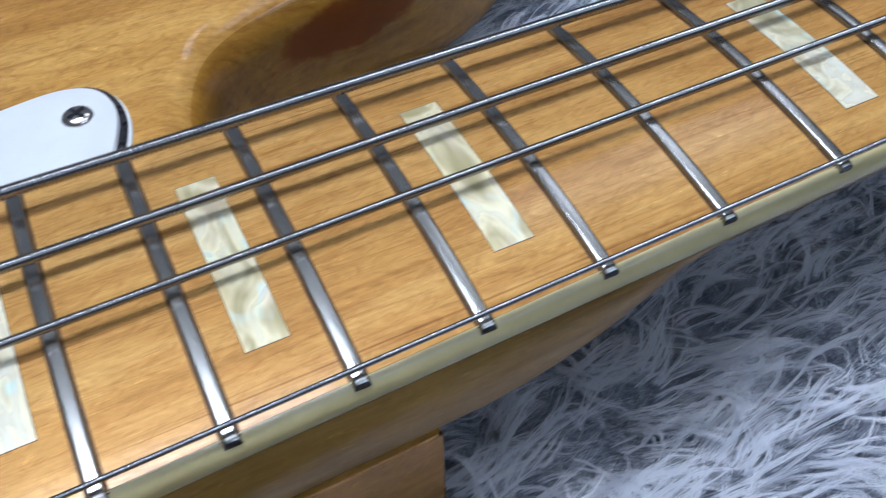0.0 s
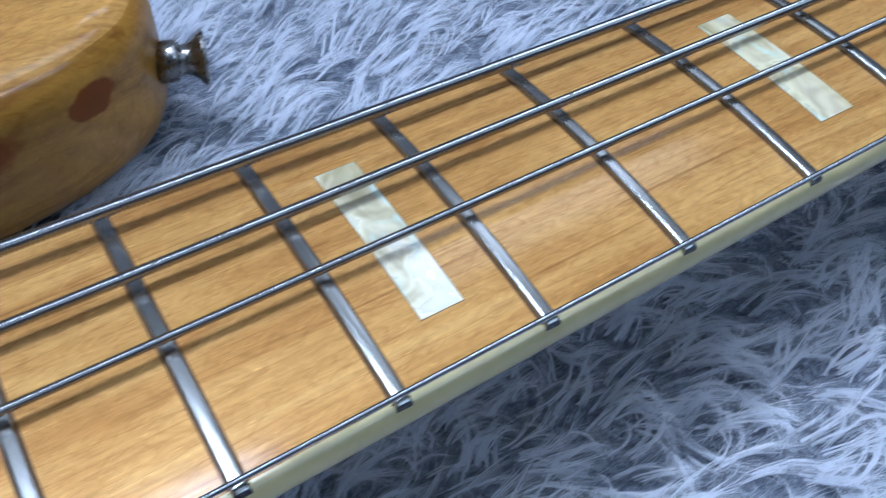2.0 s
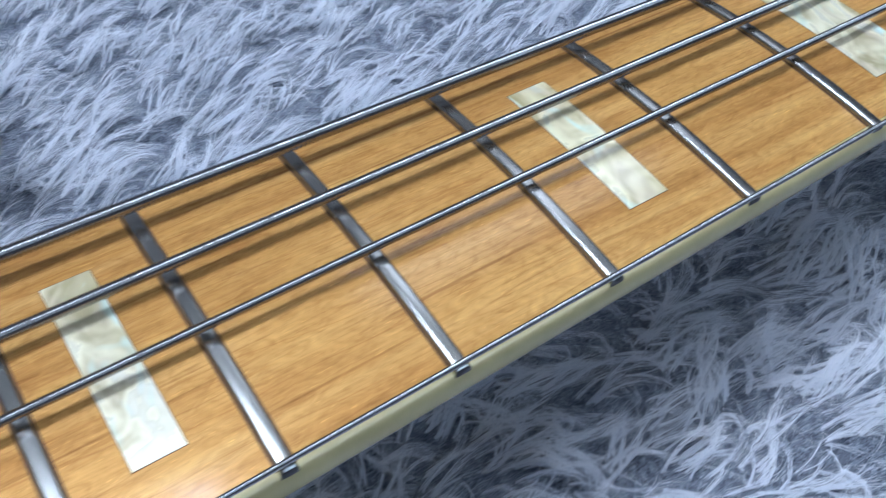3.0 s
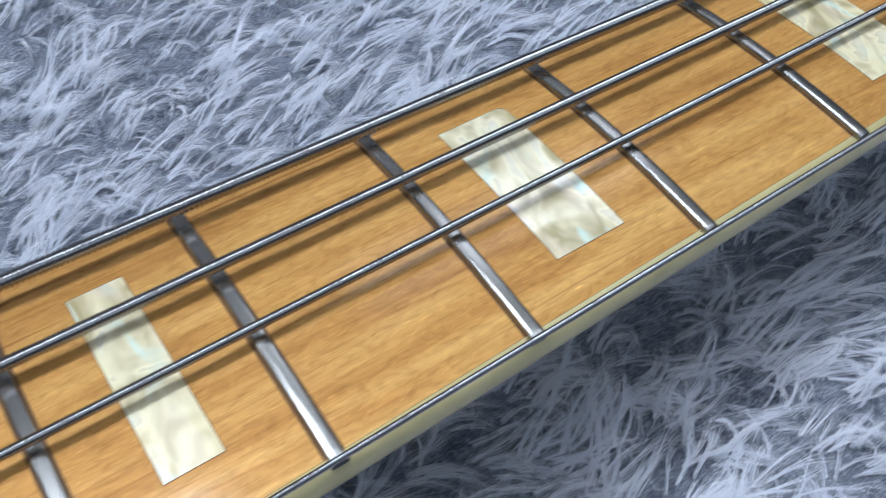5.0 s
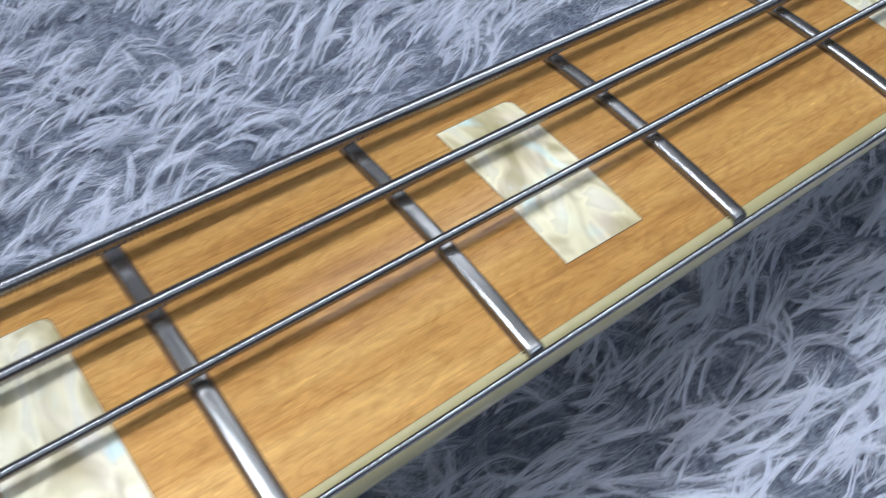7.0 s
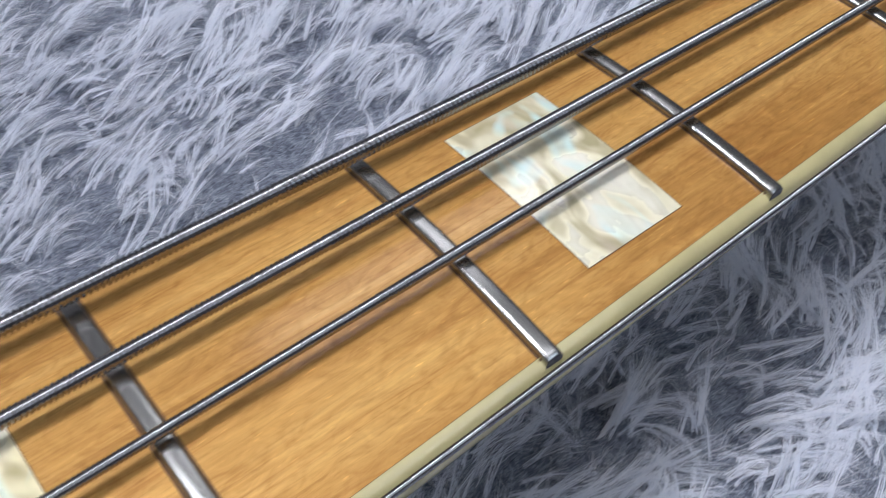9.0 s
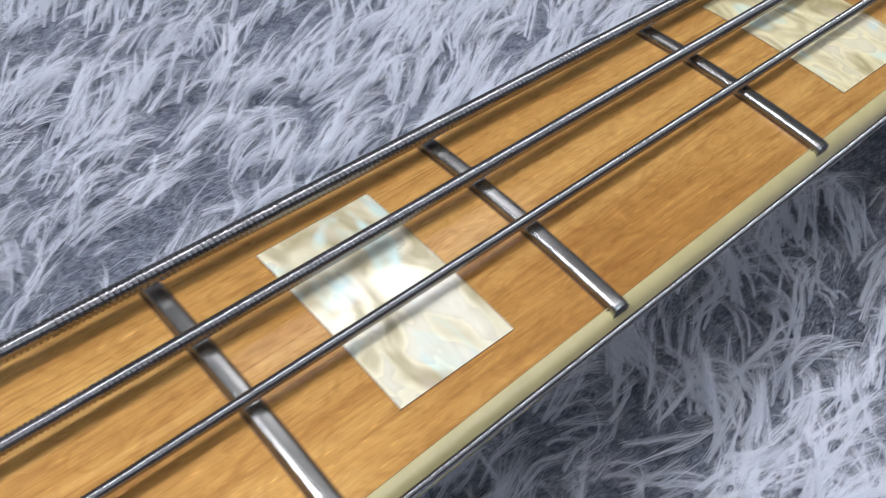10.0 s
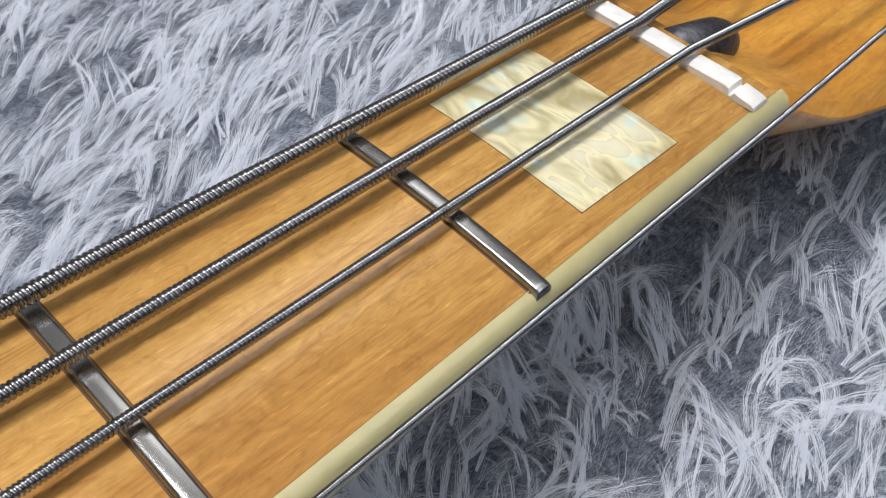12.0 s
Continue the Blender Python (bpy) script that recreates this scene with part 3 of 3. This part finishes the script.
bridge = part("bridge", box(-0.900, SADDLE + 0.004, -0.050, 0.036, TOP, TOP + 0.003, 0.0008), BUTTON, bass, "plain metal bridge", smooth=False)
for y0, dy, z0, dz in LINES:
    part("saddle", lathe([(-0.0065, 0.004), (0.0045, 0.004)], (SADDLE - 0.001, line_y(y0, dy, SADDLE), TOP + 0.0095), "z", 16), BUTTON, bridge)
for x, y in ((0.0705, 0.0215), (0.1085, 0.0170), (0.1465, -0.0118), (0.1845, -0.012)):
    part("tuning_post", lathe([(-0.001, 0.0055), (0.001, 0.0055), (0.0012, 0.0036), (0.006, 0.0034), (0.010, 0.0036)], (x, y, HEAD), "z", 20), BUTTON, head)

# ---- the rug ----
RUG = (-1.10, 0.45, -0.42, 0.52)
PILE_FOOT = -0.058
rug = tagged(new("rug"), "shaggy pale blue-grey long-pile rug with tousled locks", "rug")
rug.location = (0, 0, 0)
part("backing", box(RUG[0], RUG[1], RUG[2], RUG[3], GROUND + 0.0002, PILE_FOOT, 0.001), BACKING, rug, "dark woven backing")


def ribbons(name, pts, width, mat, label, rng):
    """Fibres as tapering ribbons along rows of points."""
    n, k = pts.shape[:2]
    s = np.linspace(0, 1, k)
    tang = np.gradient(pts, axis=1)
    tang /= np.linalg.norm(tang, axis=2, keepdims=True) + 1e-12
    up = np.stack([rng.normal(0, 0.3, n), rng.normal(0, 0.3, n), np.ones(n)], -1)
    across = np.cross(tang, up[:, None])
    across /= np.linalg.norm(across, axis=2, keepdims=True) + 1e-12
    w = (width[:, None] * (np.power(1.0 - s * 0.95, 0.6) * np.minimum(1.0, 0.3 + 3 * s))[None] * 0.5)[..., None]
    verts = np.stack([pts - across * w, pts + across * w], 2).reshape(-1, 3)
    first = (np.arange(n) * k * 2)[:, None] + (np.arange(k - 1) * 2)[None]
    quads = np.stack([first, first + 1, first + 3, first + 2], -1).reshape(-1, 4)
    me = bpy.data.meshes.new(name)
    me.vertices.add(len(verts))
    me.vertices.foreach_set("co", verts.astype(np.float32).ravel())
    me.loops.add(quads.size)
    me.loops.foreach_set("vertex_index", quads.astype(np.int32).ravel())
    me.polygons.add(len(quads))
    me.polygons.foreach_set("loop_start", np.arange(0, quads.size, 4, dtype=np.int32))
    me.polygons.foreach_set("use_smooth", np.ones(len(quads), dtype=bool))
    me.update(calc_edges=True)
    me.materials.append(mat)
    ob = new(name, me)
    ob.parent = rug
    return tagged(ob, label, kind="stuff")


LIE_AT = (-0.55, -0.42, -0.33, -0.25, -0.17, -0.12, -0.06, 0.0, 0.10)
LIE_BEHIND = (-8, -10, -15, -25, -25, -10, 5, 14, 18)
LIE_BEFORE = (-20, -22, -20, -10, 2, 12, 22, 30, 34)


def flow(x, y):
    """Which way the pile lies, in radians, with swirls in it."""
    a = noise.noise((x * 16 + 3.1, y * 16, 0.3)) * 0.55 + noise.noise((x * 75, y * 75, 5.3)) * 1.0
    k = min(1.0, max(0.0, (y + 0.01) / 0.04))
    lie = np.interp(x, LIE_AT, LIE_BEFORE) * (1 - k) + np.interp(x, LIE_AT, LIE_BEHIND) * k
    return radians(lie) + a * (1.45 - 0.6 * k)


def locks(name, area, count, wisps, each, mat, label, seed, long, high, fan, spread, wide, segs, curl=0.5, point=1.0, stray=0.06, short=0.3, loose=0.09):
    """Tufts of wisps; the fibres of a wisp share one curved line and close to a point."""
    rng = np.random.default_rng(seed)
    x, y = rng.uniform(area[0], area[1], count), rng.uniform(area[2], area[3], count)
    tuft = lambda v: np.repeat(v, wisps)
    lie = tuft(np.array([flow(a, b) for a, b in zip(x, y)]) + rng.normal(0, 0.25, count))
    lift, size = tuft(rng.uniform(*high, count)), tuft(rng.uniform(*long, count))
    free = np.where(tuft(y) < 0.02, 1.5, 1.1)
    n = count * wisps
    bend = (tuft(rng.normal(0, curl, count)) + rng.normal(0, curl * 0.25, n)) * free
    wave = (tuft(rng.normal(0, curl * 0.45, count)) + rng.normal(0, curl * 0.15, n)) * free
    # wisps rise side by side and lean towards the tip of their tuft
    dx, dy = rng.normal(0, fan, n), rng.normal(0, fan, n)
    far = np.arctan2(np.sin(lie) * size - dy * 0.9, np.cos(lie) * size - dx * 0.9)
    x, y = tuft(x) + dx, tuft(y) + dy
    lie, lift, size = far + rng.normal(0, loose, n), lift * rng.uniform(0.6, 1.1, n), size * rng.uniform(0.7, 1.15, n)
    beat, droop = tuft(rng.uniform(0, 6.3, count)), rng.uniform(0, 0.9, n)
    m = n * each
    rep = lambda v: np.repeat(v, each)[:, None]
    s = np.linspace(0, 1, segs + 1)[None]
    q = s * (1 - short * rng.uniform(0, 1, m) ** 1.3)[:, None]
    way = rep(lie) + rep(bend) * 1.6 * (q - 0.15) + rep(wave) * np.sin(4.6 * q + rep(beat)) + rng.normal(0, stray, m)[:, None] * q * 2
    step = np.diff(q, axis=1) * rep(size)
    mid = (way[:, 1:] + way[:, :-1]) / 2
    zero = np.zeros((m, 1))
    off = rng.normal(0, 1, (m, 3)) * spread * rep(rng.uniform(0.6, 1.4, n))
    shut = 1 - rep(rng.uniform(point - 0.25, point, n)) * np.power(q, 0.8)
    pts = np.zeros((m, segs + 1, 3))
    pts[..., 0] = rep(x) + np.concatenate([zero, np.cumsum(np.cos(mid) * step, 1)], 1) + off[:, :1] * shut
    pts[..., 1] = rep(y) + np.concatenate([zero, np.cumsum(np.sin(mid) * step, 1)], 1) + off[:, 1:2] * shut
    rise = 1 - np.power(1 - q, 2.2) - 0.5 * rep(droop) * q ** 3
    pts[..., 2] = PILE_FOOT - 0.0005 + rep(lift) * rise * rng.uniform(0.92, 1.05, m)[:, None] + off[:, 2:] * 0.7 * shut * np.minimum(1, q * 4)
    pts[..., 2] = np.maximum(pts[..., 2], PILE_FOOT - 0.0005) + rep(swell(x, y))
    return ribbons(name, pts, rng.uniform(*wide, m), mat, label, rng)


def swell(x, y):
    """How far the pile stands up round the headstock that rests on it."""
    u = np.clip((x - 0.004) / 0.035, 0, 1)
    return 0.015 * u * u * (3 - 2 * u) * np.exp(-((y - 0.004) / 0.030) ** 2)


def mat_of_hair(area):
    """The matted ground of the pile, in low humps, pressed flat under the body."""
    nx, ny = int((area[1] - area[0]) / 0.004), int((area[3] - area[2]) / 0.004)
    rings = []
    for x in np.linspace(area[0], area[1], nx):
        ring = []
        for y in np.linspace(area[2], area[3], ny):
            hump = 0.0036 + 0.0022 * noise.noise((x * 90, y * 90, 1.7)) + 0.0008 * noise.noise((x * 320, y * 320, 4.1))
            ring.append((x, y, PILE_FOOT + swell(x, y) + hump * min(1.0, max(0.2, (x + 0.44) / 0.02))))
        rings.append(ring)
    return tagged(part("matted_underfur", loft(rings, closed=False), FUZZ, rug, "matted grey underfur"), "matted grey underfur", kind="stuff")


# the stretch along the neck, before and behind it, where single hairs can be told apart
BEFORE = (-0.53, 0.14, -0.079, 0.012)
BEHIND = (-0.47, 0.08, 0.054, 0.207)
PALE = "long pale silvery locks of fur"
for k, strip in enumerate((BEFORE, BEHIND)):
    plot = (strip[1] - strip[0]) * (strip[3] - strip[2])
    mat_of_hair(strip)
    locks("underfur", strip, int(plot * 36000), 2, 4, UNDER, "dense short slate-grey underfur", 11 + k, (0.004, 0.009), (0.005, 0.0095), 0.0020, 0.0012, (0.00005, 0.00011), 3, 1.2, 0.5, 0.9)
    # single hairs astray between the locks
    locks("fur", strip, int(plot * 30000), 1, 4, PILE, PALE, 14 + k, (0.009, 0.018), (0.006, 0.0130), 0.0010, 0.0008, (0.00005, 0.00010), 4, 0.9, 0.6, 0.3)
    tufts, wisps, each, fan, long = (26000, 4, 14, 0.0018, (0.013, 0.023)) if k == 0 else (40000, 3, 12, 0.0013, (0.012, 0.020))
    locks("fur", strip, int(plot * tufts), wisps, each, PILE, PALE, 17 + k, long, (0.0085, 0.0145), fan, 0.00033, (0.00008, 0.00015), 4, 0.58, short=0.4)
    if k == 0:
        # loose curls over the tufts
        locks("fur", strip, int(plot * 9000), 2, 8, PILE, PALE, 41, (0.014, 0.026), (0.007, 0.0135), 0.0007, 0.00026, (0.00006, 0.00012), 5, 1.1, short=0.4)
for k, area in enumerate(((RUG[0], BEFORE[0], RUG[2], RUG[3]), (BEFORE[1], RUG[1], RUG[2], RUG[3]), (BEFORE[0], BEFORE[1], RUG[2], BEFORE[2]), (BEFORE[0], BEFORE[1], BEHIND[3], RUG[3]), (BEHIND[1], BEFORE[1], BEHIND[2], BEHIND[3]))):
    count = int((area[1] - area[0]) * (area[3] - area[2]) * 3500)
    locks("fur", area, count, 2, 4, PILE, PALE, 20 + k, (0.022, 0.04), (0.008, 0.0135), 0.003, 0.002, (0.0004, 0.0008), 2)
